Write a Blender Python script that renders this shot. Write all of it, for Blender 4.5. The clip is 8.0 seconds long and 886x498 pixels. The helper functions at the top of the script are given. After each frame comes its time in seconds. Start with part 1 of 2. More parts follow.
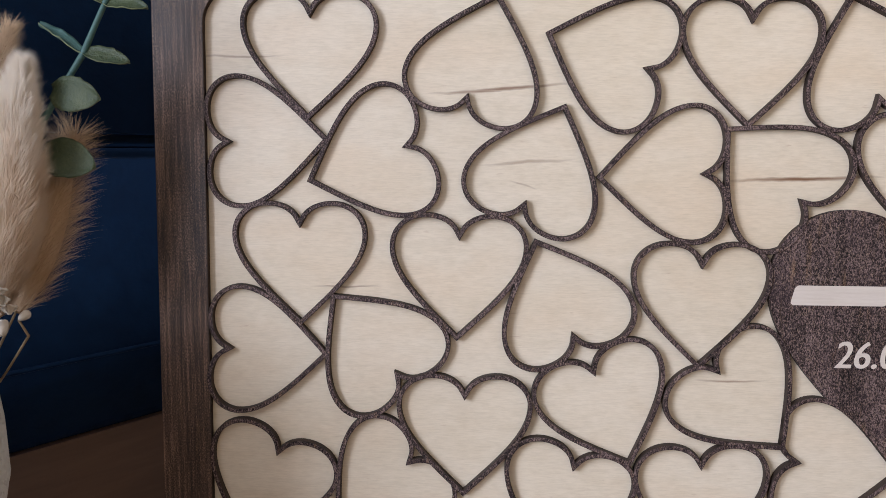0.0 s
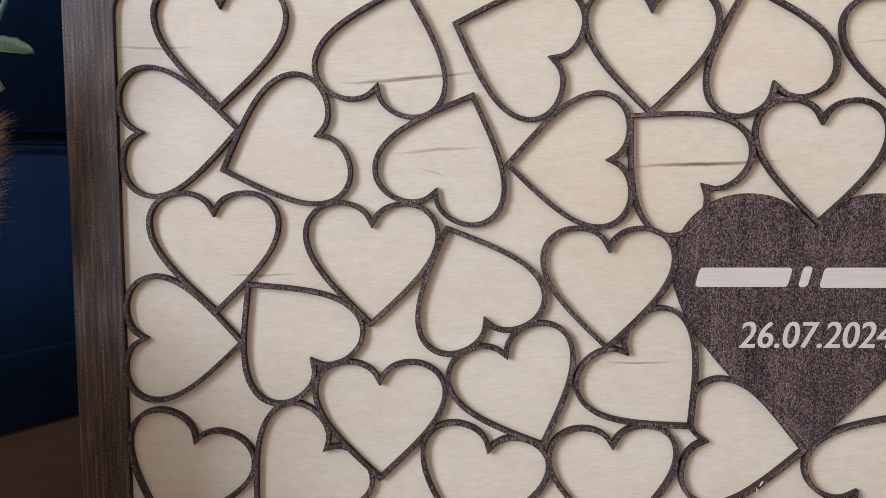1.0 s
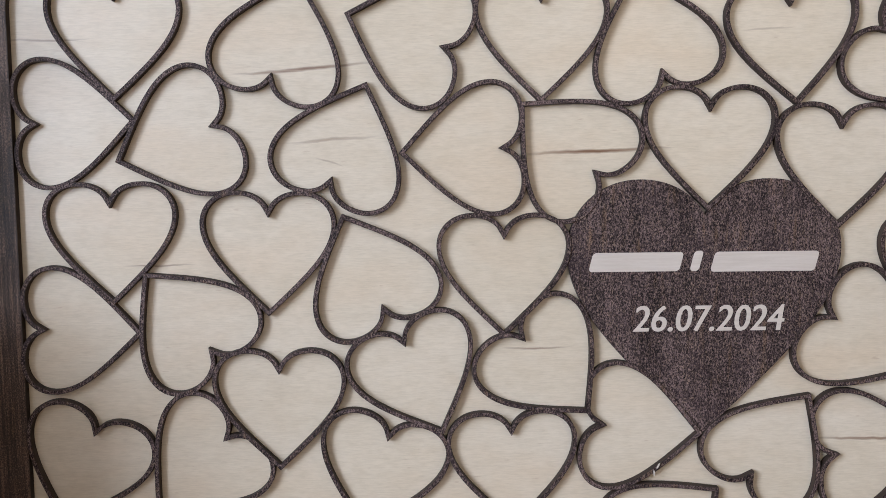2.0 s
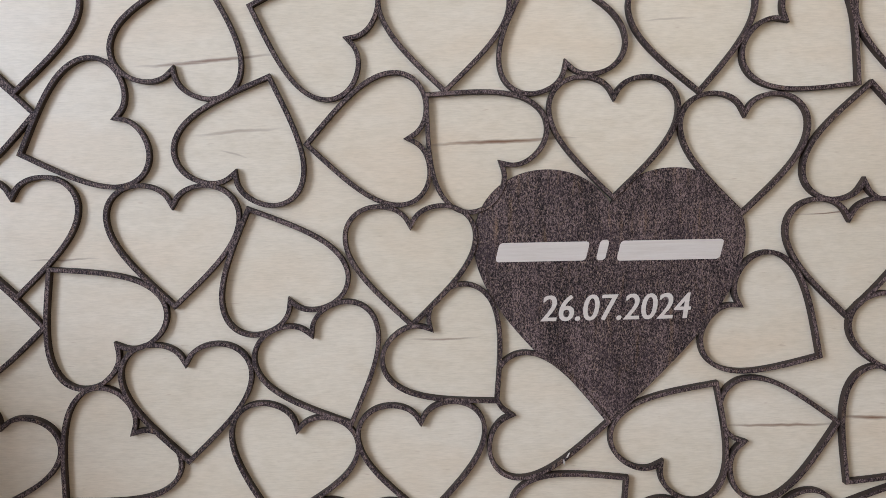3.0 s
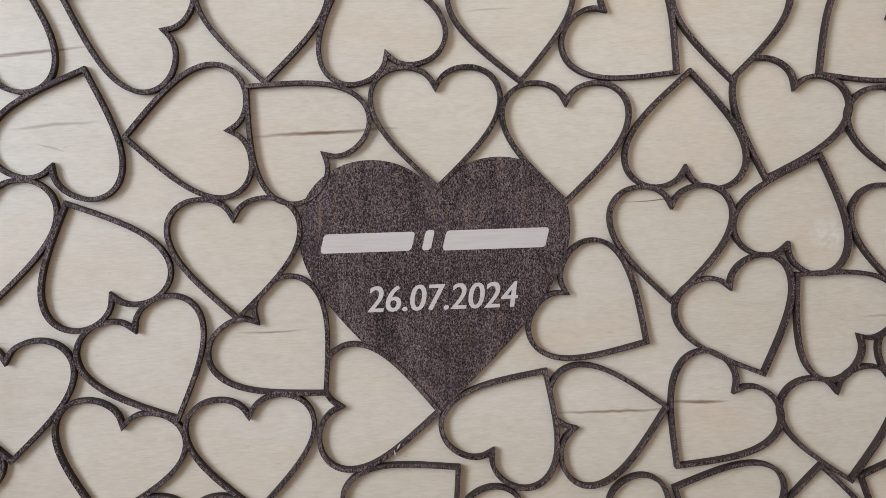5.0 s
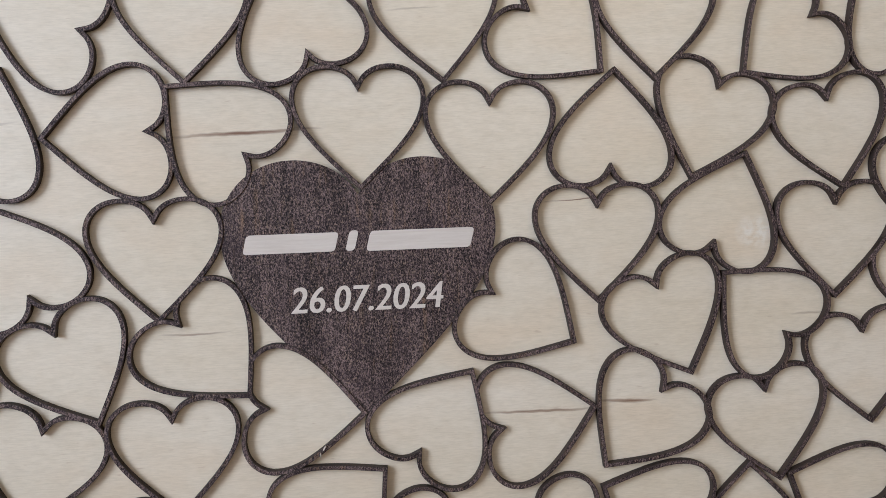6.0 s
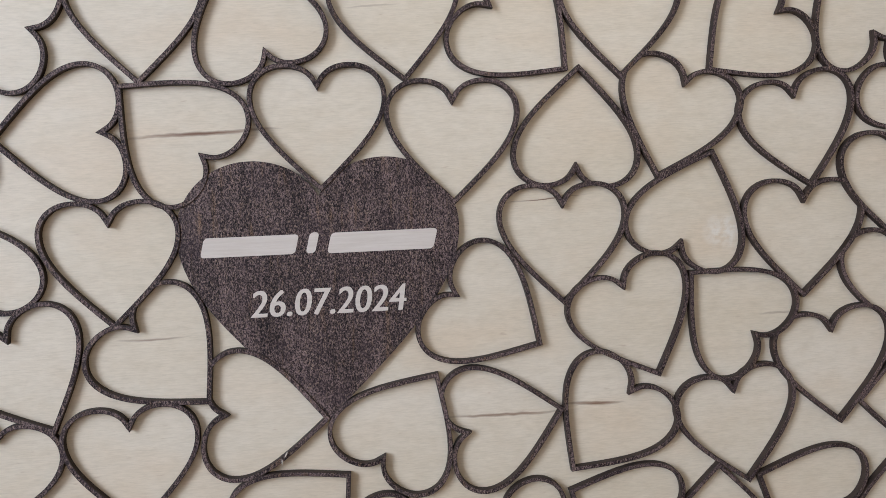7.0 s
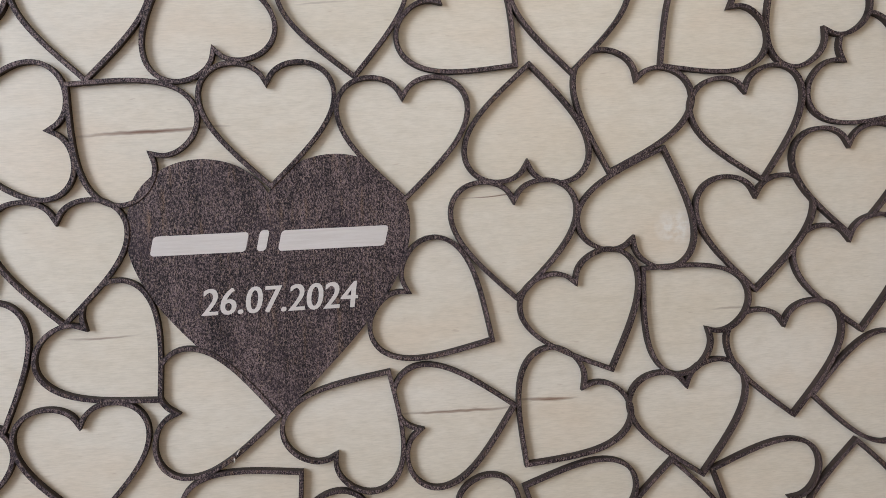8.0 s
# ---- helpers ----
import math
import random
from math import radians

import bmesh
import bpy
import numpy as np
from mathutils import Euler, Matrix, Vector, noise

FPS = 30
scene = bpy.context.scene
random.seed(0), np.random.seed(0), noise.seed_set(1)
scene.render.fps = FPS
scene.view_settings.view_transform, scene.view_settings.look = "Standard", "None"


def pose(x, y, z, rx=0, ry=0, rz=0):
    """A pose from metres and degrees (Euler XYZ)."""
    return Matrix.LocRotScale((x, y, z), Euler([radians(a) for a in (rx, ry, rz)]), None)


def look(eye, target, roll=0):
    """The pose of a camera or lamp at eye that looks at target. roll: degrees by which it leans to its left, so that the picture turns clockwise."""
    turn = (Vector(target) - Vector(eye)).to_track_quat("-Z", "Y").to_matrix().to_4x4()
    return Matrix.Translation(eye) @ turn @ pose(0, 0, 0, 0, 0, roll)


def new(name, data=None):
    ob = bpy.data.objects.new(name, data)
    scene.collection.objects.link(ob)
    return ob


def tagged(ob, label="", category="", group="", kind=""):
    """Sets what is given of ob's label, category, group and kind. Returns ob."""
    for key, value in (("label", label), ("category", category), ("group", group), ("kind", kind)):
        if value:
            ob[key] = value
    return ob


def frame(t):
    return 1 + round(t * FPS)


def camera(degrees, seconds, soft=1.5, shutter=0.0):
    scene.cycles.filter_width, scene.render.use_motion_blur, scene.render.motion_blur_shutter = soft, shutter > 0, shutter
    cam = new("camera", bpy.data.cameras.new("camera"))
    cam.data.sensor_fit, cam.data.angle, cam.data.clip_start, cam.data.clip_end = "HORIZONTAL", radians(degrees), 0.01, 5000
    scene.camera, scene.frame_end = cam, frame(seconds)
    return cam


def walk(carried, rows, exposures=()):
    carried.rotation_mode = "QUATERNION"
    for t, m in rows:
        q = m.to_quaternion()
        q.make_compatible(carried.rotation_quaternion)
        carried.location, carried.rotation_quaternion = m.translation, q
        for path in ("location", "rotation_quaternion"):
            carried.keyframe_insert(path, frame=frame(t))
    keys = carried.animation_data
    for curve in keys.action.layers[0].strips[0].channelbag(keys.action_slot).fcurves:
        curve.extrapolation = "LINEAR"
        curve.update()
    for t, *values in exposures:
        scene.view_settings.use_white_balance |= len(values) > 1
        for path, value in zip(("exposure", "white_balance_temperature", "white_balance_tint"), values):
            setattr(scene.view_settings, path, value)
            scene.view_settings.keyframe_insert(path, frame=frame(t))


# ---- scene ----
cam = camera(54.00, 8.0, soft=0.5)
PATH = [
    (0, 0.01708, -0.35788, 0.24570, 83.603, -0.504, 2.246),
    (0.5, 0.02855, -0.36068, 0.24273, 83.992, -0.241, 1.275),
    (1, 0.04229, -0.36384, 0.23676, 84.273, 0.021, 0.337),
    (1.5, 0.06017, -0.36672, 0.23228, 84.593, 0.287, -0.350),
    (3, 0.11125, -0.37018, 0.22032, 85.381, 0.989, -2.056),
    (3.5, 0.12491, -0.36977, 0.21889, 85.482, 1.138, -2.689),
    (4, 0.13946, -0.37079, 0.21609, 85.505, 1.303, -3.171),
    (4.5, 0.15521, -0.37295, 0.21348, 85.699, 1.493, -3.773),
    (6, 0.19750, -0.37386, 0.21147, 85.707, 1.987, -5.395),
    (6.5, 0.20405, -0.37072, 0.20992, 85.771, 2.173, -5.863),
    (7, 0.20880, -0.36837, 0.21220, 85.533, 2.291, -6.225),
    (7.5, 0.21683, -0.36887, 0.21408, 85.233, 2.384, -6.534),
    (8, 0.22644, -0.37055, 0.21198, 85.236, 2.508, -6.713),
]
walk(cam, [(t, pose(x, y, z, rx, ry, rz)) for t, x, y, z, rx, ry, rz in PATH],
     exposures=((0.0, 0.08, 6800, 14.5), (1.5, 0.04, 6620, 12), (3.0, -0.05, 6500, 10.0), (8.0, -0.04, 6500, 9.5)))

# ---- light ----
world = bpy.data.worlds.new("sky")
scene.world = world
world.use_nodes = True
sky = world.node_tree.nodes.new("ShaderNodeTexSky")
sky.sky_type, sky.sun_disc = "NISHITA", False
sky.sun_elevation, sky.sun_rotation = radians(35), radians(250)
back = world.node_tree.nodes["Background"]
back.inputs["Strength"].default_value = 0.1
world.node_tree.links.new(sky.outputs["Color"], back.inputs["Color"])


def room_light(name, place, target, width, height, power, colour):
    data = bpy.data.lights.new(name, "AREA")
    data.shape, data.size, data.size_y, data.energy, data.color = "RECTANGLE", width, height, power, colour
    ob = new(name, data)
    ob.matrix_world = look(place, target)
    return ob


# daylight through the west window, and an added warm fill with no seen source
room_light("window_daylight", (-1.27, -1.42, 0.78), (1.0, -1.42, 0.78), 1.05, 1.3, 67, (0.67, 0.785, 1.0))
room_light("warm_rear_fill", (0.95, -2.37, 1.05), (0.95, 0.0, 1.05), 1.25, 1.45, 6.5, (1.0, 0.70, 0.34))


# ---- materials ----
class Mat:
    """A small builder for node materials in world metres."""

    def __init__(self, name):
        self.m = bpy.data.materials.new(name)
        self.m.use_nodes = True
        self.t = self.m.node_tree
        self.bsdf = self.t.nodes["Principled BSDF"]
        self.geo = self.t.nodes.new("ShaderNodeNewGeometry")

    def put(self, socket, value):
        if isinstance(value, bpy.types.NodeSocket):
            self.t.links.new(value, socket)
        else:
            socket.default_value = value

    def coords(self, scale, offset=(0, 0, 0), turn=(0, 0, 0)):
        n = self.t.nodes.new("ShaderNodeMapping")
        self.put(n.inputs["Vector"], self.geo.outputs["Position"])
        n.inputs["Scale"].default_value, n.inputs["Location"].default_value = scale, offset
        n.inputs["Rotation"].default_value = turn
        return n.outputs["Vector"]

    def noise(self, scale, detail=4, rough=0.6, offset=(0, 0, 0), distort=0.0):
        n = self.t.nodes.new("ShaderNodeTexNoise")
        self.put(n.inputs["Vector"], self.coords(scale, offset))
        n.inputs["Scale"].default_value, n.inputs["Detail"].default_value = 1.0, detail
        n.inputs["Roughness"].default_value, n.inputs["Distortion"].default_value = rough, distort
        return n.outputs["Fac"]

    def ramp(self, fac, stops):
        n = self.t.nodes.new("ShaderNodeValToRGB")
        self.put(n.inputs["Fac"], fac)
        while len(n.color_ramp.elements) < len(stops):
            n.color_ramp.elements.new(0.5)
        for e, (at, c) in zip(n.color_ramp.elements, stops):
            e.position = at
            e.color = (*c, 1) if isinstance(c, tuple) else (c, c, c, 1)
        return n.outputs["Color"]

    def mix(self, fac, a, b, how="MIX"):
        n = self.t.nodes.new("ShaderNodeMix")
        n.data_type, n.blend_type = "RGBA", how
        self.put(n.inputs[0], fac)
        for socket, v in ((n.inputs[6], a), (n.inputs[7], b)):
            self.put(socket, (*v, 1) if isinstance(v, tuple) else v)
        return n.outputs[2]

    def math(self, how, a, b=0.0, c=0.0, clamp=False):
        n = self.t.nodes.new("ShaderNodeMath")
        n.operation, n.use_clamp = how, clamp
        for socket, v in zip(n.inputs, (a, b, c)):
            self.put(socket, v)
        return n.outputs[0]

    def xyz(self, vector):
        n = self.t.nodes.new("ShaderNodeSeparateXYZ")
        self.put(n.inputs[0], vector)
        return n.outputs

    def done(self, colour, rough=0.5, bump=None, strength=0.2, depth=0.0003, **more):
        self.put(self.bsdf.inputs["Base Color"], (*colour, 1) if isinstance(colour, tuple) else colour)
        self.put(self.bsdf.inputs["Roughness"], rough)
        for key, v in more.items():
            self.put(self.bsdf.inputs[key.replace("_", " ")], v)
        if bump is not None:
            n = self.t.nodes.new("ShaderNodeBump")
            n.inputs["Strength"].default_value, n.inputs["Distance"].default_value = strength, depth
            self.put(n.inputs["Height"], bump)
            self.put(self.bsdf.inputs["Normal"], n.outputs["Normal"])
        return self.m


def birch_ply():
    """Pale birch plywood, grain along x, with a few brown mineral streaks and a pale knot patch."""
    k = Mat("birch_plywood")
    broad = k.noise((5, 5, 22), 3, 0.55)
    bands = k.noise((38, 20, 300), 5, 0.6, (3, 0, 1), 0.4)
    fine = k.noise((210, 60, 1700), 4, 0.65, (0, 0, 7))
    warm = k.noise((14, 14, 30), 3, 0.5, (9, 2, 4))
    mottle = k.noise((110, 60, 230), 4, 0.6, (2, 5, 8), 0.3)
    c = k.ramp(broad, [(0.3, (0.72, 0.61, 0.455)), (0.7, (0.79, 0.69, 0.55))])
    c = k.mix(0.3, c, k.ramp(mottle, [(0.32, (0.83, 0.79, 0.73)), (0.6, (1.0, 1.0, 1.0))]), "MULTIPLY")
    c = k.mix(k.math("MULTIPLY", k.ramp(warm, [(0.48, 0.0), (0.72, 1.0)]), 0.6), c, (0.74, 0.58, 0.41))
    c = k.mix(0.2, c, k.ramp(bands, [(0.3, (0.80, 0.78, 0.74)), (0.62, (1.0, 1.0, 1.0))]), "MULTIPLY")
    c = k.mix(0.6, c, k.ramp(fine, [(0.3, (0.80, 0.785, 0.75)), (0.6, (1.0, 1.0, 1.0))]), "MULTIPLY")
    flecks = k.noise((130, 60, 900), 2, 0.5, (4, 4, 4))
    c = k.mix(k.ramp(flecks, [(0.71, 0.0), (0.79, 0.55)]), c, (0.50, 0.36, 0.24))
    wobble = k.math("MULTIPLY", k.math("SUBTRACT", k.noise((35, 1, 35), 3, 0.6), 0.5), 0.004)
    grain = k.ramp(k.noise((50, 1, 2200), 3, 0.6, (1, 1, 1)), [(0.3, 0.6), (0.6, 1.0)])
    # streaks: centre x, centre z, half length, half width, rise, depth of tone
    for x, z, half, wide, rise, tone in (
        (-0.0813, 0.2840, 0.016, 0.0007, 0.02, 0.5),
        (0.0263, 0.2711, 0.026, 0.0011, 0.07, 0.72),
        (0.0382, 0.2418, 0.017, 0.001, 0.07, 0.42),
        (-0.0370, 0.1890, 0.013, 0.0006, 0, 0.55),
        (0.1498, 0.2360, 0.028, 0.0012, 0.045, 0.85),
        (0.1241, 0.1511, 0.013, 0.0007, 0.01, 0.55),
        (0.2730, 0.1086, 0.024, 0.001, -0.015, 0.7),
        (0.3129, 0.1112, 0.012, 0.0011, -0.02, 0.95),
        (0.2940, 0.2028, 0.016, 0.0004, 0.06, 0.85),
        (0.3991, 0.1468, 0.008, 0.0007, 0.03, 0.4),
        (0.0362, 0.2321, 0.005, 0.0006, -0.3, 0.35),
        (0.2221, 0.2867, 0.01, 0.0006, 0.05, 0.35),
        (0.0322, 0.1880, 0.0012, 0.0009, 0.3, 0.9),
    ):
        px, _, pz = k.xyz(k.geo.outputs["Position"])[0:3]
        du = k.math("SUBTRACT", px, x)
        dv = k.math("ADD", k.math("SUBTRACT", k.math("SUBTRACT", pz, z), k.math("MULTIPLY", du, rise)), wobble)
        u2 = k.math("POWER", k.math("ABSOLUTE", k.math("DIVIDE", du, 1.25 * half)), 2.0)
        v2 = k.math("POWER", k.math("ABSOLUTE", k.math("DIVIDE", dv, 0.9 * wide)), 2.0)
        mask = k.math("SUBTRACT", 1.0, k.math("ADD", u2, v2), clamp=True)
        c = k.mix(k.math("MULTIPLY", k.math("MULTIPLY", mask, grain), min(1.0, 1.25 * tone)), c, (0.17, 0.07, 0.03))
    px, _, pz = k.xyz(k.geo.outputs["Position"])[0:3]
    knot = k.math("ADD", k.math("POWER", k.math("ABSOLUTE", k.math("DIVIDE", k.math("SUBTRACT", px, 0.3737), 0.010)), 2.0),
                  k.math("POWER", k.math("ABSOLUTE", k.math("DIVIDE", k.math("SUBTRACT", pz, 0.1849), 0.009)), 2.0))
    knot = k.math("MULTIPLY", k.math("SUBTRACT", 1.0, knot, clamp=True), k.ramp(k.noise((240, 1, 240), 3, 0.6), [(0.4, 0.0), (0.6, 0.6)]))
    c = k.mix(knot, c, (0.86, 0.82, 0.74))
    return k.done(c, k.ramp(bands, [(0.3, 0.37), (0.7, 0.31)]), fine, 0.12, 0.0002, Specular_IOR_Level=1.0)


def stained(name, dark, mid, light, speck, sheen, streaky, gloss):
    """Walnut-stained plywood, grain along z, with pale rubbed flecks."""
    k = Mat(name)
    broad = k.noise((45, 45, 14), 3, 0.6)
    grain = k.noise((2100, 2100, 1250), 5, 0.82)
    fibre = k.noise((760, 760, 22), 4, 0.65, (7, 3, 3))
    pores = k.noise((1900, 1900, 1050), 3, 0.55, (5, 1, 2))
    patch = k.noise((70, 70, 35), 3, 0.6, (6, 6, 2))
    tint = k.noise((60, 60, 60), 3, 0.55, (2, 8, 1))
    c = k.ramp(k.math("ADD", k.math("ADD", k.math("MULTIPLY", grain, 0.84 - streaky), k.math("MULTIPLY", broad, 0.16)), k.math("MULTIPLY", fibre, streaky)), [(0.42, dark), (0.50, mid), (0.585, light)])
    c = k.mix(k.math("MULTIPLY", k.ramp(tint, [(0.5, 0.0), (0.7, 1.0)]), 0.5), c, tuple(v * f for v, f in zip(mid, (1.0, 0.95, 1.15))))
    rust = k.noise((330, 330, 48), 4, 0.6, (1, 4, 9))
    c = k.mix(k.math("MULTIPLY", k.ramp(rust, [(0.58, 0.0), (0.72, 1.0)]), k.ramp(grain, [(0.42, 0.0), (0.6, 0.8)])), c, (0.25, 0.145, 0.075))
    c = k.mix(k.math("MULTIPLY", k.ramp(pores, [(0.56, 0.0), (0.66, speck)]), k.ramp(patch, [(0.35, 0.35), (0.65, 1.0)])), c, (0.38, 0.265, 0.20))
    rough = k.ramp(grain, [(0.3, sheen + 0.14), (0.7, sheen - 0.08)])
    return k.done(c, rough, grain, 0.5, 0.0003, Specular_IOR_Level=gloss)


def plain(name, a, b, scale, rough, strength=0.2, depth=0.0005, **more):
    """A surface that varies between two tones."""
    k = Mat(name)
    n = k.noise(scale, 5, 0.6)
    n2 = k.noise(tuple(s * 9 for s in scale), 3, 0.6, (3, 3, 3))
    c = k.mix(0.35, k.ramp(n, [(0.3, a), (0.7, b)]), k.ramp(n2, [(0.3, a), (0.7, b)]))
    return k.done(c, rough, n2, strength, depth, **more)


BIRCH = birch_ply()
LATTICE = stained("walnut_stain", (0.0010, 0.0006, 0.0005), (0.036, 0.0230, 0.0228), (0.27, 0.186, 0.172), 0.75, 0.50, 0.10, 0.20)
FRAME_STAIN = stained("walnut_stain_frame", (0.006, 0.0031, 0.0018), (0.050, 0.0270, 0.0170), (0.27, 0.165, 0.112), 0.22, 0.33, 0.30, 0.42)
CHAR = plain("laser_charred_edge", (0.011, 0.006, 0.004), (0.050, 0.026, 0.015), (300, 300, 60), 0.75)
LETTER = plain("bare_birch_lettering", (0.58, 0.49, 0.41), (0.72, 0.64, 0.56), (40, 40, 900), 0.6)
VELVET = plain("navy_velvet", (0.0018, 0.0120, 0.036), (0.0040, 0.0240, 0.066), (7, 7, 9), 0.85, 0.4, 0.002, Specular_IOR_Level=0.15, Sheen_Weight=0.06, Sheen_Roughness=0.4, Sheen_Tint=(0.25, 0.45, 0.9, 1))
PLINTH = plain("brown_lacquered_wood", (0.12, 0.072, 0.050), (0.20, 0.122, 0.086), (3, 3, 30), 0.32)
FLOOR = plain("oak_floor", (0.17, 0.10, 0.06), (0.27, 0.17, 0.105), (2, 14, 2), 0.4)
WALL = plain("beige_paint", (0.50, 0.47, 0.42), (0.56, 0.53, 0.48), (3, 3, 3), 0.8)
CEILING = plain("white_paint", (0.78, 0.77, 0.75), (0.82, 0.81, 0.79), (3, 3, 3), 0.8)
CERAMIC = plain("rough_white_ceramic", (0.60, 0.59, 0.55), (0.80, 0.79, 0.75), (60, 60, 60), 0.7, 0.6, 0.003)


def plume_material():
    """Cream at the tip, turning tan towards the stalk."""
    k = Mat("cream_plume")
    z = k.xyz(k.geo.outputs["Position"])[2]
    rise = k.math("ADD", k.math("DIVIDE", k.math("SUBTRACT", z, 0.195), 0.075), k.math("SUBTRACT", k.noise((140, 140, 50), 4, 0.6), 0.5))
    return k.done(k.ramp(rise, [(0.0, (0.56, 0.41, 0.28)), (0.5, (0.72, 0.57, 0.42)), (0.95, (0.86, 0.76, 0.63))]), 0.9)


PLUME = plume_material()
PLUME_TAN = plain("tan_plume", (0.50, 0.33, 0.19), (0.70, 0.52, 0.35), (90, 90, 30), 0.9)
STRAW = plain("dry_stalk", (0.22, 0.15, 0.08), (0.36, 0.26, 0.15), (90, 90, 20), 0.8)
LEAF = plain("eucalyptus_leaf", (0.028, 0.050, 0.024), (0.085, 0.105, 0.045), (110, 110, 110), 0.55, 0.5, 0.001)
LEAF_RIM = plain("eucalyptus_leaf_edge", (0.16, 0.20, 0.10), (0.25, 0.28, 0.15), (110, 110, 110), 0.6)
LEAF_BLUE = plain("eucalyptus_stalk", (0.028, 0.080, 0.072), (0.070, 0.170, 0.148), (60, 60, 60), 0.55)
PETAL = plain("dried_white_petal", (0.50, 0.42, 0.33), (0.74, 0.68, 0.59), (120, 120, 120), 0.8)


# ---- building helpers ----
def mesh_of(name, bm, *materials, smooth=False):
    data = bpy.data.meshes.new(name)
    bmesh.ops.recalc_face_normals(bm, faces=bm.faces)
    bm.to_mesh(data)
    bm.free()
    for m in materials:
        data.materials.append(m)
    if smooth:
        for p in data.polygons:
            p.use_smooth = True
    return data


def part(name, bm, materials, parent=None, label="", m=None, smooth=False):
    materials = materials if isinstance(materials, tuple) else (materials,)
    data = bm if isinstance(bm, bpy.types.Mesh) else mesh_of(name, bm, *materials, smooth=smooth)
    ob = new(name, data)
    ob.parent = parent
    if m is not None:
        ob.matrix_basis = m
    return tagged(ob, label=label)


def thing(name, place, label, category, group="", kind=""):
    ob = new(name)
    ob.empty_display_size = 0.02
    ob.location = place
    return tagged(ob, label, category, group, kind)


def box(bm, x0, x1, y0, y1, z0, z1, bevel=0.0, material=0, segments=2):
    vs = [bm.verts.new((x, y, z)) for x in (x0, x1) for y in (y0, y1) for z in (z0, z1)]
    faces = [bm.faces.new([vs[i] for i in q]) for q in ((0, 1, 3, 2), (4, 6, 7, 5), (0, 4, 5, 1), (2, 3, 7, 6), (0, 2, 6, 4), (1, 5, 7, 3))]
    for f in faces:
        f.material_index = material
    if bevel:
        edges = {e for f in faces for e in f.edges}
        bmesh.ops.bevel(bm, geom=list(edges), offset=bevel, segments=segments, affect="EDGES")
    return bm


def tube(bm, points, radii, sides=8, material=0):
    rings = []
    for i, p in enumerate(points):
        p = Vector(p)
        d = (Vector(points[min(i + 1, len(points) - 1)]) - Vector(points[max(i - 1, 0)])).normalized()
        a = d.orthogonal().normalized()
        b = d.cross(a)
        rings.append([bm.verts.new(p + radii[i] * (math.cos(s) * a + math.sin(s) * b)) for s in (2 * math.pi * k / sides for k in range(sides))])
    for r0, r1 in zip(rings, rings[1:]):
        for k in range(sides):
            f = bm.faces.new((r0[k], r0[(k + 1) % sides], r1[(k + 1) % sides], r1[k]))
            f.material_index, f.smooth = material, True
    for r in (rings[0], rings[-1]):
        bm.faces.new(r).material_index = material
    return bm


def bezier(p0, p1, p2, p3, n):
    out = []
    for i in range(n):
        t = i / n
        s = 1 - t
        out.append(tuple(s**3 * a + 3 * s * s * t * b + 3 * s * t * t * c + t**3 * d for a, b, c, d in zip(p0, p1, p2, p3)))
    return out


def heart_loop(size, n=14, wide=1.0, tall=1.0, lobe=0.254):
    """Outer outline, clockwise from the notch, tip down; size runs from notch to tip; the origin is midway between them."""
    right = bezier((0, 0.087), (0.052, 0.185), (0.17, lobe), (0.335, lobe), n)
    right += bezier((0.335, lobe), (0.55, lobe), (0.7125, 0.110), (0.7125, -0.085), n)
    right += bezier((0.7125, -0.085), (0.7125, -0.395), (0.368, -0.682), (0, -1.022), n + 4)
    left = [(-x, y) for x, y in reversed(right[1:])]
    return [(wide * size * x, tall * size * (y + 0.5)) for x, y in right + [(0, -1.022)] + left]


def inset(loop, width):
    """The loop moved inwards by a width, with mitred corners."""
    out, n = [], len(loop)
    for i in range(n):
        a, b, c = (Vector(loop[j % n]) for j in (i - 1, i, i + 1))
        d0, d1 = (b - a).normalized(), (c - b).normalized()
        n0, n1 = Vector((d0.y, -d0.x)), Vector((d1.y, -d1.x))
        h = (n0 + n1).normalized()
        out.append(tuple(b + h * (width / max(0.3, h.dot(n0)))))
    return out


def slab_ring(bm, outer, inner, y0, y1, rim=0.00022):
    """A flat ring between two loops of (x, z), front at y0 and back at y1; its cut sides and rims take the second material."""
    n = len(outer)
    loops = ((outer, y1), (outer, y0 + 0.00010), (inset(outer, rim), y0), (inset(inner, -rim), y0), (inner, y0 + 0.00010), (inner, y1))
    rings = [[bm.verts.new((x, y, z)) for x, z in loop] for loop, y in loops]
    for k, (r0, r1) in enumerate(zip(rings, rings[1:] + rings[:1])):
        for i in range(n):
            j = (i + 1) % n
            bm.faces.new((r0[i], r0[j], r1[j], r1[i])).material_index = 0 if k in (2, 5) else 1
    return bm


def slab(bm, loop, y0, y1):
    """A solid plate with an outline of (x, z)."""
    f = [bm.verts.new((x, y0, z)) for x, z in loop]
    b = [bm.verts.new((x, y1, z)) for x, z in loop]
    bm.faces.new(f)
    bm.faces.new(list(reversed(b)))
    for i in range(len(loop)):
        j = (i + 1) % len(loop)
        bm.faces.new((f[i], b[i], b[j], f[j])).material_index = 1
    return bm


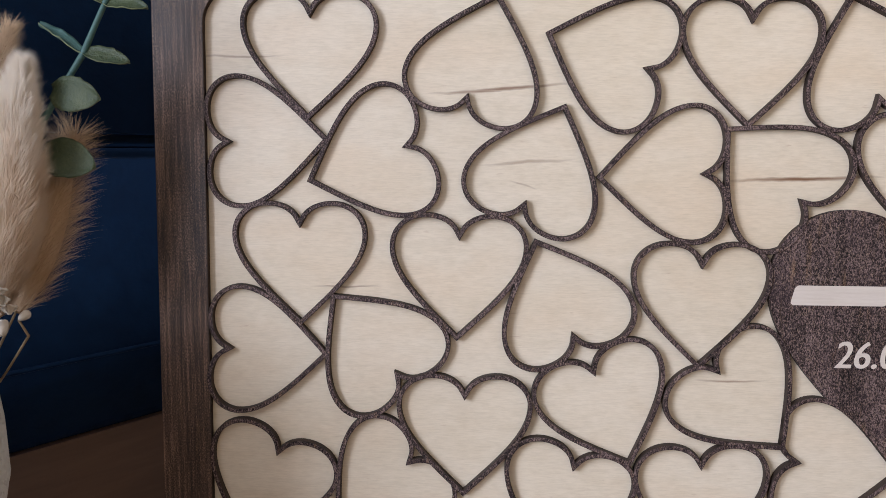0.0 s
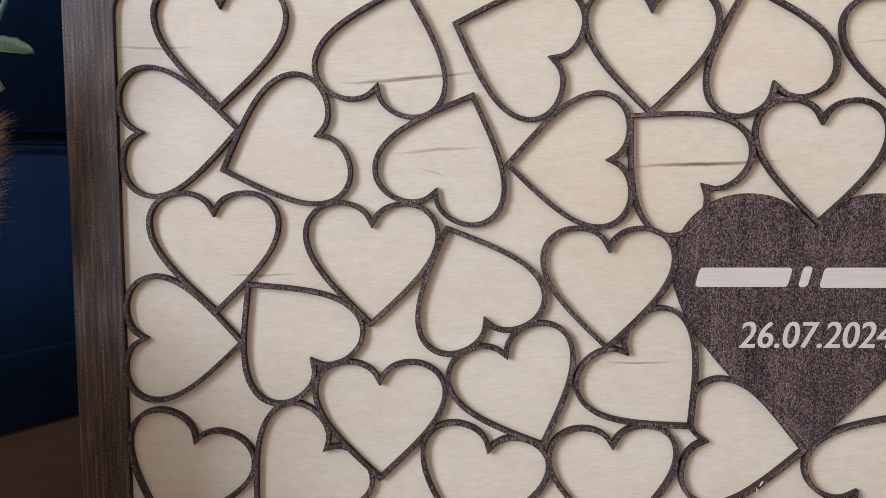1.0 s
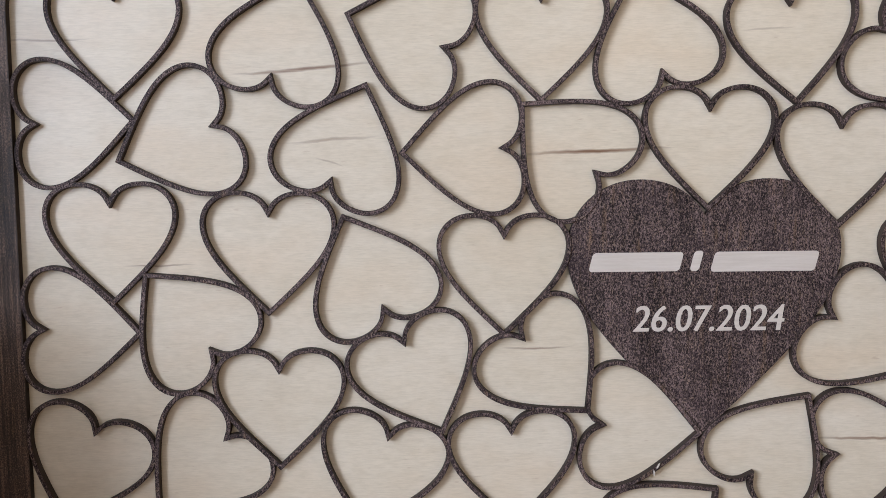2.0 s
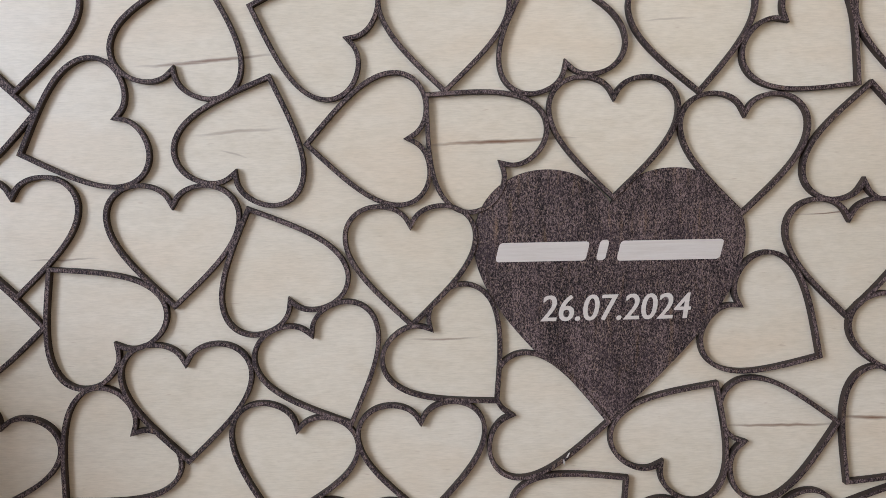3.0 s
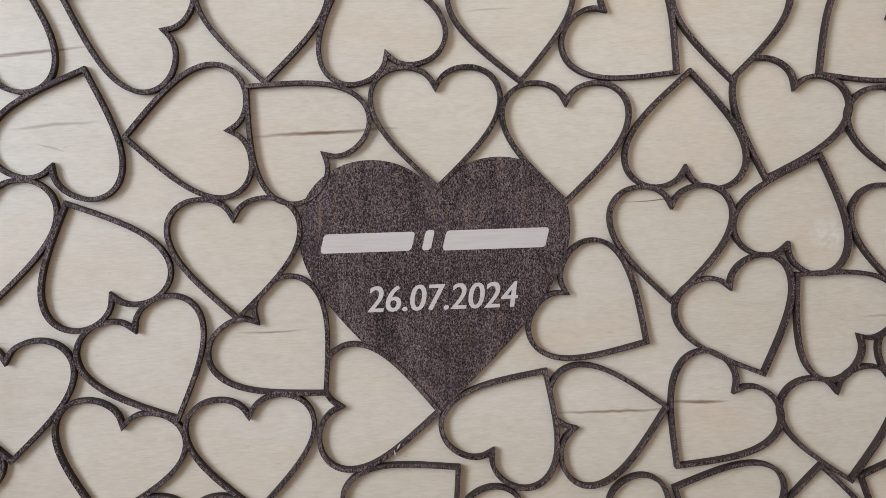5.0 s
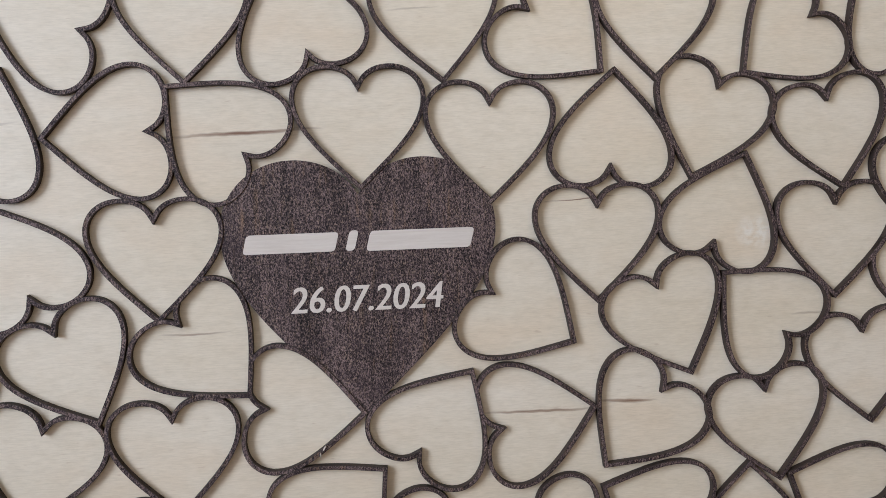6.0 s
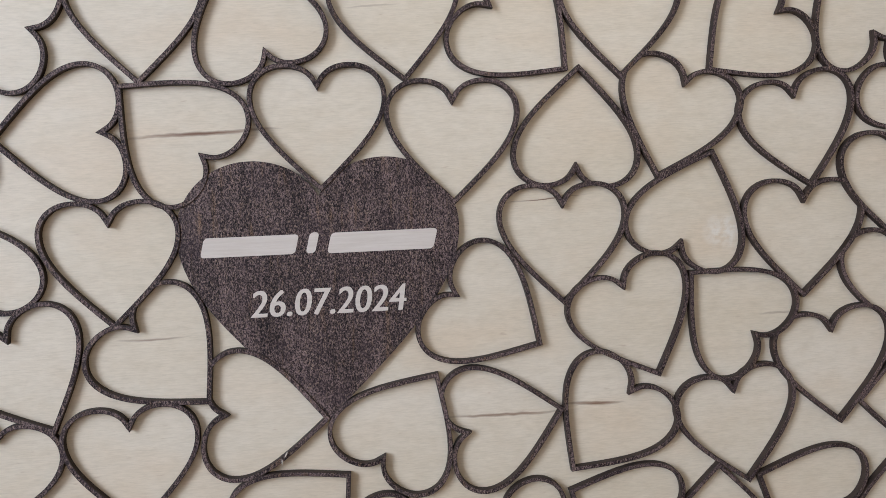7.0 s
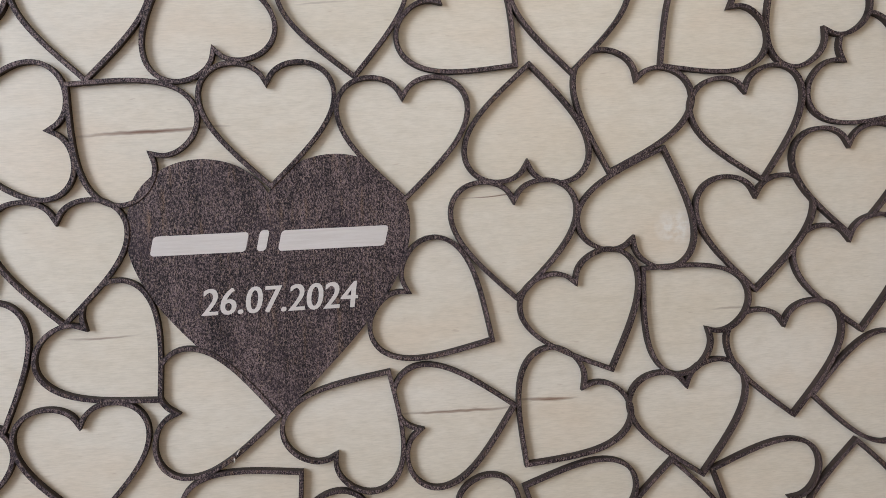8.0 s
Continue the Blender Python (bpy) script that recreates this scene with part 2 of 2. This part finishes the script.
def round_rect(x0, x1, z0, z1, r, n=8):
    out = []
    for cx, cz, a0 in ((x1 - r, z1 - r, 90), (x1 - r, z0 + r, 0), (x0 + r, z0 + r, -90), (x0 + r, z1 - r, -180)):
        for k in range(n + 1):
            a = radians(a0 - 90 * k / n)
            out.append((cx + r * math.cos(a), cz + r * math.sin(a)))
    return out


# ---- the room ----
def wall(name, label, *boxes):
    bm = bmesh.new()
    for b in boxes:
        box(bm, *b)
    return tagged(part(name, bm, WALL), label, "wall", kind="structure")


X0, X1, Y0, Y1, Z1 = -1.3, 2.6, -2.4, 1.9, 2.5
bm = box(bmesh.new(), X0 - 0.15, X1 + 0.15, Y0 - 0.15, Y1 + 0.15, -0.12, -0.004)
floor = tagged(part("floor", bm, FLOOR), "brown oak plank floor under the wooden board", "floor", kind="structure")
bm = box(bmesh.new(), X0 - 0.15, X1 + 0.15, Y0 - 0.15, Y1 + 0.15, Z1, Z1 + 0.12)
tagged(part("ceiling", bm, CEILING), "plain white painted ceiling of the room", "ceiling", kind="structure")
wall("wall_north", "plain beige wall behind the navy sofa", (X0 - 0.15, X1 + 0.15, Y1, Y1 + 0.15, 0, Z1))
wall("wall_east", "plain beige side wall of the room", (X1, X1 + 0.15, Y0, Y1, 0, Z1))
wall("wall_west", "plain beige wall with a window opening", (X0 - 0.15, X0, Y0, -1.97, 0, Z1), (X0 - 0.15, X0, -0.87, Y1, 0, Z1), (X0 - 0.15, X0, -1.97, -0.87, 0, 0.12), (X0 - 0.15, X0, -1.97, -0.87, 1.45, Z1))
# the rear opening is invented to go with the added warm fill
wall("wall_south", "plain beige rear wall with an opening behind the added fill light", (X0 - 0.15, 0.3, Y0 - 0.15, Y0, 0, Z1), (1.6, X1 + 0.15, Y0 - 0.15, Y0, 0, Z1), (0.3, 1.6, Y0 - 0.15, Y0, 0, 0.3), (0.3, 1.6, Y0 - 0.15, Y0, 1.8, Z1))


# ---- the navy sofa behind the board ----
def sofa():
    """Its long side runs through (-0.172, 0.147) at an angle to the board."""
    s = thing("sofa", (-0.1719, 0.1475, 0), "navy blue velvet sofa with a brown wooden plinth", "sofa")
    s.rotation_euler = (0, 0, radians(57))
    # the unseen near end is lengthened to block low window light from the board
    bm = box(bmesh.new(), -0.66, 1.1, 0.0015, 0.72, 0.0, 0.0855)
    part("plinth", bm, PLINTH, s, "brown lacquered wooden plinth")
    bm = box(bmesh.new(), -0.67, 1.11, 0.0, 0.74, 0.086, 0.246, 0.006, segments=3)
    part("base", bm, VELVET, s, smooth=True)
    bm = tube(bmesh.new(), [(-0.66, -0.001, 0.128), (0.1, -0.001, 0.131), (0.5, -0.0008, 0.136), (1.1, -0.0008, 0.140)], [0.0014] * 4, 8)
    part("piping", bm, VELVET, s)
    bm = box(bmesh.new(), -0.66, 1.1, 0.004, 0.74, 0.2465, 0.56, 0.008, segments=4)
    part("seat_cushion", bm, VELVET, s, smooth=True)
    bm = box(bmesh.new(), -0.66, 1.1, 0.56, 0.80, 0.562, 0.86, 0.07, segments=5)
    part("backrest", bm, VELVET, s, smooth=True)


sofa()


# ---- the keepsake board ----
LEFT, RIGHT, TOP, BOTTOM, RIM = -0.0954, 0.4950, 0.3111, 0.0207, 0.0211
THICK, LINE, SIZE = 0.0032, 0.0020, 0.0422
board = thing("keepsake_board", (0, 0, 0), "pale plywood keepsake board with dark stained heart lattice and frame", "wall decoration")
bm = box(bmesh.new(), LEFT - RIM + 0.0006, RIGHT + RIM - 0.0006, THICK, THICK + 0.004, BOTTOM - RIM + 0.0006, TOP + RIM - 0.0006)
part("backing", bm, BIRCH, board, "pale birch plywood backing")
bm = slab_ring(bmesh.new(), round_rect(LEFT - RIM, RIGHT + RIM, BOTTOM - RIM, TOP + RIM, 0.003), round_rect(LEFT, RIGHT, BOTTOM, TOP, 0.014), 0.0, THICK + 0.0002)
part("frame", bm, (FRAME_STAIN, CHAR), board, "dark walnut-stained wooden frame")

INNER = inset(heart_loop(SIZE, wide=0.970, tall=1.01), 0.0023)
OUTER = inset(heart_loop(SIZE, wide=0.970, tall=1.01), 0.0023 - LINE)
HEART = mesh_of("heart_outline", slab_ring(bmesh.new(), OUTER, INNER, 0.0, THICK + 0.0002), LATTICE, CHAR)
HEARTS = []


def heart_outline(x, z, turn, size):
    """Places one cut-out heart of the lattice; turn: degrees by which its tip swings from straight down towards +x."""
    lift = 0.00005 + 0.000009 * len(HEARTS)
    HEARTS.append(pose(x, -lift, z, 0, -turn, 0) @ Matrix.Diagonal((size, 1, size, 1)))


heart_outline(-0.0522, 0.2793, -1.4, 0.980)
heart_outline(-0.0648, 0.2496, 91.6, 0.959)
heart_outline(-0.0329, 0.2403, -70.1, 0.990)
heart_outline(-0.0564, 0.1936, 0.2, 0.980)
heart_outline(0.0188, 0.2889, 163.7, 0.987)
heart_outline(0.0449, 0.2451, 158.8, 1.000)
heart_outline(0.0098, 0.1886, -0.9, 1.000)
heart_outline(0.0644, 0.2867, -109.0, 0.989)
heart_outline(0.1261, 0.2774, -0.4, 0.988)
heart_outline(0.0876, 0.2366, -87.6, 1.000)
heart_outline(0.1331, 0.2418, -132.8, 1.000)
heart_outline(0.1708, 0.2894, -162.6, 0.987)
heart_outline(0.2328, 0.2755, 5.1, 0.981)
heart_outline(0.1977, 0.2315, -0.5, 0.999)
heart_outline(0.2539, 0.2237, -1.0, 1.000)
heart_outline(-0.0655, 0.1610, 87.6, 0.965)
heart_outline(-0.0296, 0.1692, -140.8, 0.994)
heart_outline(0.0130, 0.1209, -0.3, 0.998)
heart_outline(-0.0743, 0.0963, -20.5, 0.989)
heart_outline(-0.0262, 0.0982, -45.7, 0.988)
heart_outline(0.0542, 0.0917, -14.6, 0.989)
heart_outline(0.1102, 0.1781, -0.1, 1.000)
heart_outline(0.0497, 0.1900, -157.4, 1.000)
heart_outline(0.0754, 0.1340, 22.4, 0.990)
heart_outline(0.1329, 0.1390, 41.2, 1.000)
heart_outline(0.1141, 0.0928, 2.5, 0.989)
heart_outline(0.1750, 0.1151, 84.5, 1.000)
heart_outline(0.2312, 0.1122, 145.2, 0.996)
heart_outline(0.2716, 0.1511, 57.0, 1.000)
heart_outline(0.2775, 0.1065, 100.3, 1.000)
heart_outline(0.3150, 0.0987, -39.1, 1.000)
heart_outline(0.3348, 0.1422, 21.2, 1.000)
heart_outline(0.3005, 0.1779, -0.3, 1.000)
heart_outline(0.3082, 0.2383, 176.9, 0.987)
heart_outline(0.2882, 0.2711, 49.7, 0.981)
heart_outline(0.3280, 0.2740, -0.6, 0.956)
heart_outline(0.3498, 0.2299, -18.4, 0.981)
heart_outline(0.3831, 0.2678, -52.7, 0.944)
heart_outline(0.4104, 0.2233, 11.4, 0.954)
heart_outline(0.4329, 0.2877, -147.5, 0.941)
heart_outline(0.4696, 0.2434, 53.4, 0.943)
heart_outline(0.4562, 0.1966, 2.5, 0.984)
heart_outline(0.4102, 0.1755, -0.7, 1.000)
heart_outline(0.3611, 0.2015, 159.4, 0.984)
heart_outline(0.3719, 0.1536, -134.5, 0.968)
heart_outline(0.4254, 0.1165, 5.8, 1.000)
heart_outline(0.3801, 0.0918, 9.4, 0.993)
heart_outline(0.4581, 0.1538, 7.9, 0.998)
heart_outline(0.4558, 0.1055, -87.8, 0.941)
heart_outline(0.4061, 0.0657, -114.0, 0.962)
heart_outline(0.3183, 0.0643, -116.7, 0.954)
heart_outline(0.2798, 0.0457, 26.1, 0.959)
heart_outline(0.1875, 0.0748, 129.4, 0.990)
heart_outline(0.2112, 0.0442, 20.1, 0.975)
heart_outline(0.3690, 0.0605, -179.8, 0.936)
heart_outline(0.4586, 0.0626, -178.7, 0.939)
heart_outline(0.0158, 0.0469, -9.7, 0.973)
heart_outline(0.0849, 0.0512, -2.8, 0.971)
heart_outline(0.1387, 0.0405, -21.8, 0.971)


def inside(point, loop):
    """Whether a point of (x, z) lies in a loop."""
    x, z = point
    hit = False
    for (x0, z0), (x1, z1) in zip(loop, loop[1:] + loop[:1]):
        if (z0 > z) != (z1 > z) and x < x0 + (z - z0) / (z1 - z0) * (x1 - x0):
            hit = not hit
    return hit


def carved(mesh, m, others):
    """The mesh, standing at m, less the openings of the hearts that stand at the other poses."""
    body, cutters = new("body", mesh), []
    body.matrix_basis = m
    for other in others:
        cut = new("cutter", mesh_of("cutter", slab(bmesh.new(), INNER, -0.01, 0.02), CHAR, CHAR))
        cut.matrix_basis = other
        mod = body.modifiers.new("cut", "BOOLEAN")
        mod.operation, mod.object, mod.solver = "DIFFERENCE", cut, "EXACT"
        cutters.append(cut)
    bpy.context.view_layer.update()
    data = bpy.data.meshes.new_from_object(body.evaluated_get(bpy.context.evaluated_depsgraph_get()))
    for ob in (body, *cutters):
        bpy.data.objects.remove(ob)
    return data


def placed(m, loop):
    return [(p.x, p.z) for p in (m @ Vector((x, 0, z)) for x, z in loop)]


# where two hearts lap over one another, the one whose tip runs in (or else the later one) is trimmed
OUTERS, INNERS = [placed(m, OUTER) for m in HEARTS], [placed(m, inset(INNER, 0.0007)) for m in HEARTS]
TIP = len(OUTER) // 2
for i, m in enumerate(HEARTS):
    trims = []
    for j, other in enumerate(HEARTS):
        if i != j and (m.translation - other.translation).length < 0.075 and any(inside(p, INNERS[j]) for p in OUTERS[i]):
            mine, its = inside(OUTERS[i][TIP], INNERS[j]), inside(OUTERS[j][TIP], INNERS[i])
            if (mine and not its) or (mine == its and i > j):
                trims.append(other)
    part("heart_outline", carved(HEART, m, trims) if trims else HEART, None, board, m=m)


# the solid heart in the middle: the small hearts that lap over it are cut out of it
CENTRE = Vector((0.1962, 0.0, 0.1576))
bm = slab(bmesh.new(), [(x + CENTRE.x, z + CENTRE.z) for x, z in heart_loop(0.0831, 20, 0.996, 1.035, 0.267)], 0.0003, THICK + 0.0002)
solid = mesh_of("centre_heart", bm, LATTICE, CHAR)
cut_mesh = carved(solid, Matrix(), [m for m in HEARTS if (m.translation - CENTRE).length < 0.095])
centre_heart = part("centre_heart", cut_mesh, None, board, "solid walnut-stained heart with pale lettering")


def lettering(text, x0, x1, z0, height, slant):
    """Words in the built-in font, fitted to a width, on the face of the solid heart."""
    curve = bpy.data.curves.new("lettering", "FONT")
    curve.body, curve.shear, curve.size = text, slant, 1.0
    curve.fill_mode, curve.extrude, curve.resolution_u = "FRONT", 0.0, 4
    tmp = new("lettering", curve)
    bpy.context.view_layer.update()
    data = bpy.data.meshes.new_from_object(tmp.evaluated_get(bpy.context.evaluated_depsgraph_get()))
    bpy.data.objects.remove(tmp)
    xs, ys = [v.co.x for v in data.vertices], [v.co.y for v in data.vertices]
    sx, sz = (x1 - x0) / (max(xs) - min(xs)), height / (max(ys) - min(ys))
    for v in data.vertices:
        v.co = (x0 + (v.co.x - min(xs)) * sx, 0.00015, z0 + (v.co.y - min(ys)) * sz)
    data.materials.append(LETTER)
    bm = bmesh.new()
    # the strokes are thickened by laying them three times, a hair apart
    for dx, dz in ((0.0, 0.0), (0.00028, 0.00006), (-0.00028, 0.00003)):
        for v in data.vertices:
            v.co += Vector((dx, -0.00002, dz))
        bm.from_mesh(data)
        for v in data.vertices:
            v.co -= Vector((dx, 0.0, dz))
    bpy.data.meshes.remove(data)
    return part("lettering", bm, LETTER, centre_heart, "pale birch date lettering")


lettering("26.07.2024", 0.1658, 0.2311, 0.1580, 0.0113, 0.16)


def name_bar(x0, x1, z0, z1):
    """A plain slanted bar where a word stands."""
    lean = 0.25 * (z1 - z0)
    loop = [(x + lean * (z - z0) / (z1 - z0), z) for x, z in round_rect(x0, x1, z0, z1, min(0.0016, (x1 - x0) * 0.4))]
    part("bar", slab(bmesh.new(), loop, 0.0001, 0.0009), (LETTER, LETTER), centre_heart, "pale birch bar")


for x, z, turn in ((0.1771, 0.0988, 60), (0.1754, 0.0957, 95)):
    chip = bmesh.new()
    loop = [(-0.0013, 0.0), (-0.0006, 0.0003), (0.0008, 0.00025), (0.0015, 0.0), (0.0005, -0.00025), (-0.0007, -0.0002)]
    part("splinter", slab(chip, loop, -0.0011, -0.0005), (LETTER, LETTER), board, "pale torn splinter", pose(x, 0, z, 0, -turn, 0))

name_bar(0.1463, 0.1853, 0.1842, 0.1924)
name_bar(0.1898, 0.1937, 0.1842, 0.1929)
name_bar(0.1987, 0.2437, 0.1838, 0.1924)


# ---- the vase with dried flowers ----
VX, VY = -0.1830, -0.1000
bm = bmesh.new()
profile = [(0.0, 0.002), (0.030, 0.0), (0.034, 0.006), (0.035, 0.05), (0.036, 0.100), (0.040, 0.113), (0.0462, 0.121), (0.0482, 0.131), (0.0472, 0.147), (0.0448, 0.163), (0.0435, 0.166), (0.0405, 0.163), (0.038, 0.12), (0.0, 0.10)]
rings = []
for r, z in ((r, 1.07 * z) for r, z in profile):
    rings.append([bm.verts.new(((r + 0.0008 * noise.noise((9 * math.cos(a), 9 * math.sin(a), 60 * z))) * math.cos(a), r * math.sin(a), z)) for a in (2 * math.pi * k / 48 for k in range(48))] if r else [bm.verts.new((0, 0, z))])
for r0, r1 in zip(rings, rings[1:]):
    for k in range(48):
        j = (k + 1) % 48
        bm.faces.new([v for v in dict.fromkeys((r0[k % len(r0)], r0[j % len(r0)], r1[j % len(r1)], r1[k % len(r1)]))])
vase = thing("vase", (VX, VY, -0.004), "rough white ceramic vase standing on the floor", "vase")
part("body", bm, CERAMIC, vase, smooth=True)


def plume(tip, foot, width, hairs, reach, material, label, seed, lean=0.25):
    """A fluffy dried grass head: a soft tapered core and many fine hairs, on a stalk that goes down into the vase."""
    rnd = random.Random(seed)
    tip, foot = Vector(tip), Vector(foot)
    axis = tip - foot
    up = axis.normalized()
    a = up.orthogonal().normalized()
    b = up.cross(a)
    p = thing("dried_grass", (0, 0, 0), label, "dried flower", "dried flowers in the vase")

    def swell(t):
        """Half-width along the head: narrow foot, fullest at two fifths, pointed tip."""
        if t < 0.4:
            return width * (0.28 + 0.72 * math.sin(0.5 * math.pi * t / 0.4) ** 0.9)
        return width * max(0.02, 1 - ((t - 0.4) / 0.6) ** 1.65)

    bm = bmesh.new()
    tube(bm, [foot + axis * (i / 14) for i in range(15)], [max(0.0003, 0.70 * swell(i / 14)) for i in range(15)], 14)
    for _ in range(hairs):
        t, s = rnd.random() ** 0.85, rnd.uniform(0, 2 * math.pi)
        out = (math.cos(s) * a + math.sin(s) * b)
        tuft = noise.noise_vector((t * 26, math.cos(s) * 2.2, math.sin(s) * 2.2 + seed)) * 0.45
        root = foot + axis * t + out * swell(t) * rnd.uniform(0.55, 0.75)
        way = (up * rnd.uniform(0.7, 1.3) + out * rnd.uniform(0.15, 0.55) * (1 + lean) + tuft + Vector((rnd.uniform(-0.25, 0.25), rnd.uniform(-0.25, 0.25), rnd.uniform(-0.25, 0.25)))).normalized()
        long = reach * rnd.uniform(0.45, 1.1)
        side = way.cross(Vector((0, -1, 0.1))).normalized() * rnd.uniform(0.00003, 0.00007)
        mid = root + way * long * 0.55 + out * long * 0.06
        end = root + way * long + out * long * rnd.uniform(0.0, 0.2)
        v = [bm.verts.new(q) for q in (root - side, root + side, mid + side * 0.7, mid - side * 0.7, end)]
        bm.faces.new(v[:4])
        bm.faces.new((v[3], v[2], v[4]))
    part("head", bm, material, p, smooth=True)
    mouth = Vector((VX + 0.3 * (foot.x - VX), VY, 0.10))
    part("stem", tube(bmesh.new(), [mouth, mouth.lerp(foot, 0.6) + Vector((0.002, 0, 0.002)), foot + up * 0.004], [0.0006, 0.0006, 0.0005], 6), STRAW, p)


plume((-0.1479, -0.0447, 0.2747), (-0.1608, -0.0497, 0.1837), 0.0164, 34000, 0.0075, PLUME, "large cream fluffy dried grass plume in the vase", 1)
plume((-0.1403, -0.0207, 0.2507), (-0.1623, -0.0287, 0.1817), 0.0112, 3500, 0.0135, PLUME_TAN, "tan bristly dried grass head behind the cream plume", 2, 1.3)
plume((-0.1638, -0.0227, 0.2907), (-0.1793, -0.0327, 0.2347), 0.0065, 5000, 0.0080, PLUME_TAN, "small tan dried grass head in the vase", 3)


def leaf_mesh(bm, base, tip, width, normal, cup):
    """A rounded leaf: a thin curved plate with a pale rim."""
    base, tip, normal = Vector(base), Vector(tip), Vector(normal).normalized()
    axis = tip - base
    side = axis.cross(normal).normalized()
    face = side.cross(axis).normalized()
    rows, cols = 12, 8
    grid = []
    for layer in (0.0, -0.0005):
        g = []
        for i in range(rows + 1):
            t = i / rows
            w = width * max(0.05, math.sin(math.pi * (0.04 + 0.94 * t) ** 0.86)) ** 0.62
            g.append([bm.verts.new(base + axis * t + side * (w * (2 * j / cols - 1) * (1 + 0.10 * noise.noise((11 * t, j * 0.6, width * 999)))) + face * (layer + cup * (2 * j / cols - 1) ** 2 + cup * 0.8 * math.sin(math.pi * t) + 0.0007 * noise.noise((t * 6, j * 0.7, tip.z * 90)))) for j in range(cols + 1)])
        grid.append(g)
    for n, g in enumerate(grid):
        for i in range(rows):
            for j in range(cols):
                q = (g[i][j], g[i][j + 1], g[i + 1][j + 1], g[i + 1][j])
                f = bm.faces.new(q if n == 0 else tuple(reversed(q)))
                f.smooth = True
    front, rear = grid
    rim = [(i, 0) for i in range(rows)] + [(rows, j) for j in range(cols)] + [(i, cols) for i in range(rows, 0, -1)] + [(0, j) for j in range(cols, 0, -1)]
    for (i, j), (k, l) in zip(rim, rim[1:] + rim[:1]):
        bm.faces.new((front[i][j], rear[i][j], rear[k][l], front[k][l])).material_index = 1
    return bm


sprig = thing("eucalyptus_sprig", (0, 0, 0), "grey-green eucalyptus sprig with oval leaves in the vase", "plant", "dried flowers in the vase")
part("stalk", tube(bmesh.new(), [(-0.1740, -0.0950, 0.1400), (-0.1640, -0.0600, 0.2050), (-0.1409, -0.0346, 0.2636), (-0.1349, -0.0346, 0.2726), (-0.1295, -0.0346, 0.2807), (-0.1244, -0.0346, 0.2916), (-0.1199, -0.0346, 0.3006), (-0.1144, -0.0326, 0.3156)], [0.0016, 0.0014, 0.0012, 0.0012, 0.0013, 0.0011, 0.0011, 0.0008], 10), LEAF_BLUE, sprig, "blue-green stalk")
for base, tip, width, normal, cup in (
    ((-0.1299, -0.0346, 0.2806), (-0.1479, -0.0306, 0.2918), 0.0026, (0.5, -0.5, 0.75), 0.0012),
    ((-0.1289, -0.0346, 0.2812), (-0.1114, -0.0366, 0.2771), 0.0036, (0.1, -0.8, 0.5), 0.0010),
    ((-0.1204, -0.0346, 0.2986), (-0.1034, -0.0386, 0.2966), 0.0034, (0.0, -0.7, 0.7), 0.0010),
    ((-0.1204, -0.0346, 0.2991), (-0.1294, -0.0306, 0.3106), 0.0040, (0.3, -0.9, 0.2), 0.0010),
    ((-0.1409, -0.0366, 0.2666), (-0.1212, -0.0406, 0.2636), 0.0066, (0.05, -1.0, 0.1), 0.0012),
    ((-0.1464, -0.0346, 0.2441), (-0.1257, -0.0366, 0.2386), 0.0078, (0.05, -0.95, 0.3), 0.0012),
):
    bm = leaf_mesh(bmesh.new(), base, tip, width, normal, cup)
    part("leaf", bm, (LEAF_BLUE if width < 0.003 else LEAF, LEAF_RIM), sprig)

flowers = thing("dried_flowers", (0, 0, 0), "cluster of small white dried flowers at the vase rim", "dried flower", "dried flowers in the vase")
rnd = random.Random(5)
for n in range(20):
    c = Vector((-0.1495 + rnd.uniform(-0.009, 0.006), -0.0711 + rnd.uniform(-0.004, 0.004), 0.1873 + rnd.uniform(-0.010, 0.012)))
    bm = bmesh.new()
    turn = Euler((rnd.uniform(-0.6, 0.9), rnd.uniform(-0.6, 0.6), rnd.uniform(0, 6))).to_matrix()
    for k in range(5):
        a = 2 * math.pi * k / 5
        out = turn @ Vector((math.cos(a), math.sin(a), 0.7))
        leaf_mesh(bm, c, c + out * rnd.uniform(0.0024, 0.0034), 0.0017, turn @ Vector((0, 0, 1)), 0.0006)
    part("flower", bm, (PETAL, PETAL), flowers)
for foot, tip, r in (((-0.1427, -0.0641, 0.1858), (-0.1390, -0.0631, 0.1885), 0.0018), ((-0.1443, -0.0691, 0.1868), (-0.1461, -0.0711, 0.1815), 0.0022), ((-0.1495, -0.0741, 0.1968), (-0.1477, -0.0751, 0.2018), 0.0024)):
    foot, tip = Vector(foot), Vector(tip)
    bm = tube(bmesh.new(), [foot.lerp(tip, t) for t in (0, 0.15, 0.4, 0.65, 0.85, 1)], [r * f for f in (0.25, 0.6, 0.85, 1.0, 0.85, 0.35)], 9)
    part("bud", bm, PETAL, flowers, "closed white bud", smooth=True)
part("twig", tube(bmesh.new(), [(-0.1865, -0.0381, 0.1273), (-0.1565, -0.0481, 0.1633), (-0.1425, -0.0581, 0.1788), (-0.1427, -0.0641, 0.1858)], [0.0006, 0.0005, 0.0005, 0.0004], 6), STRAW, flowers, "thin dry twig")
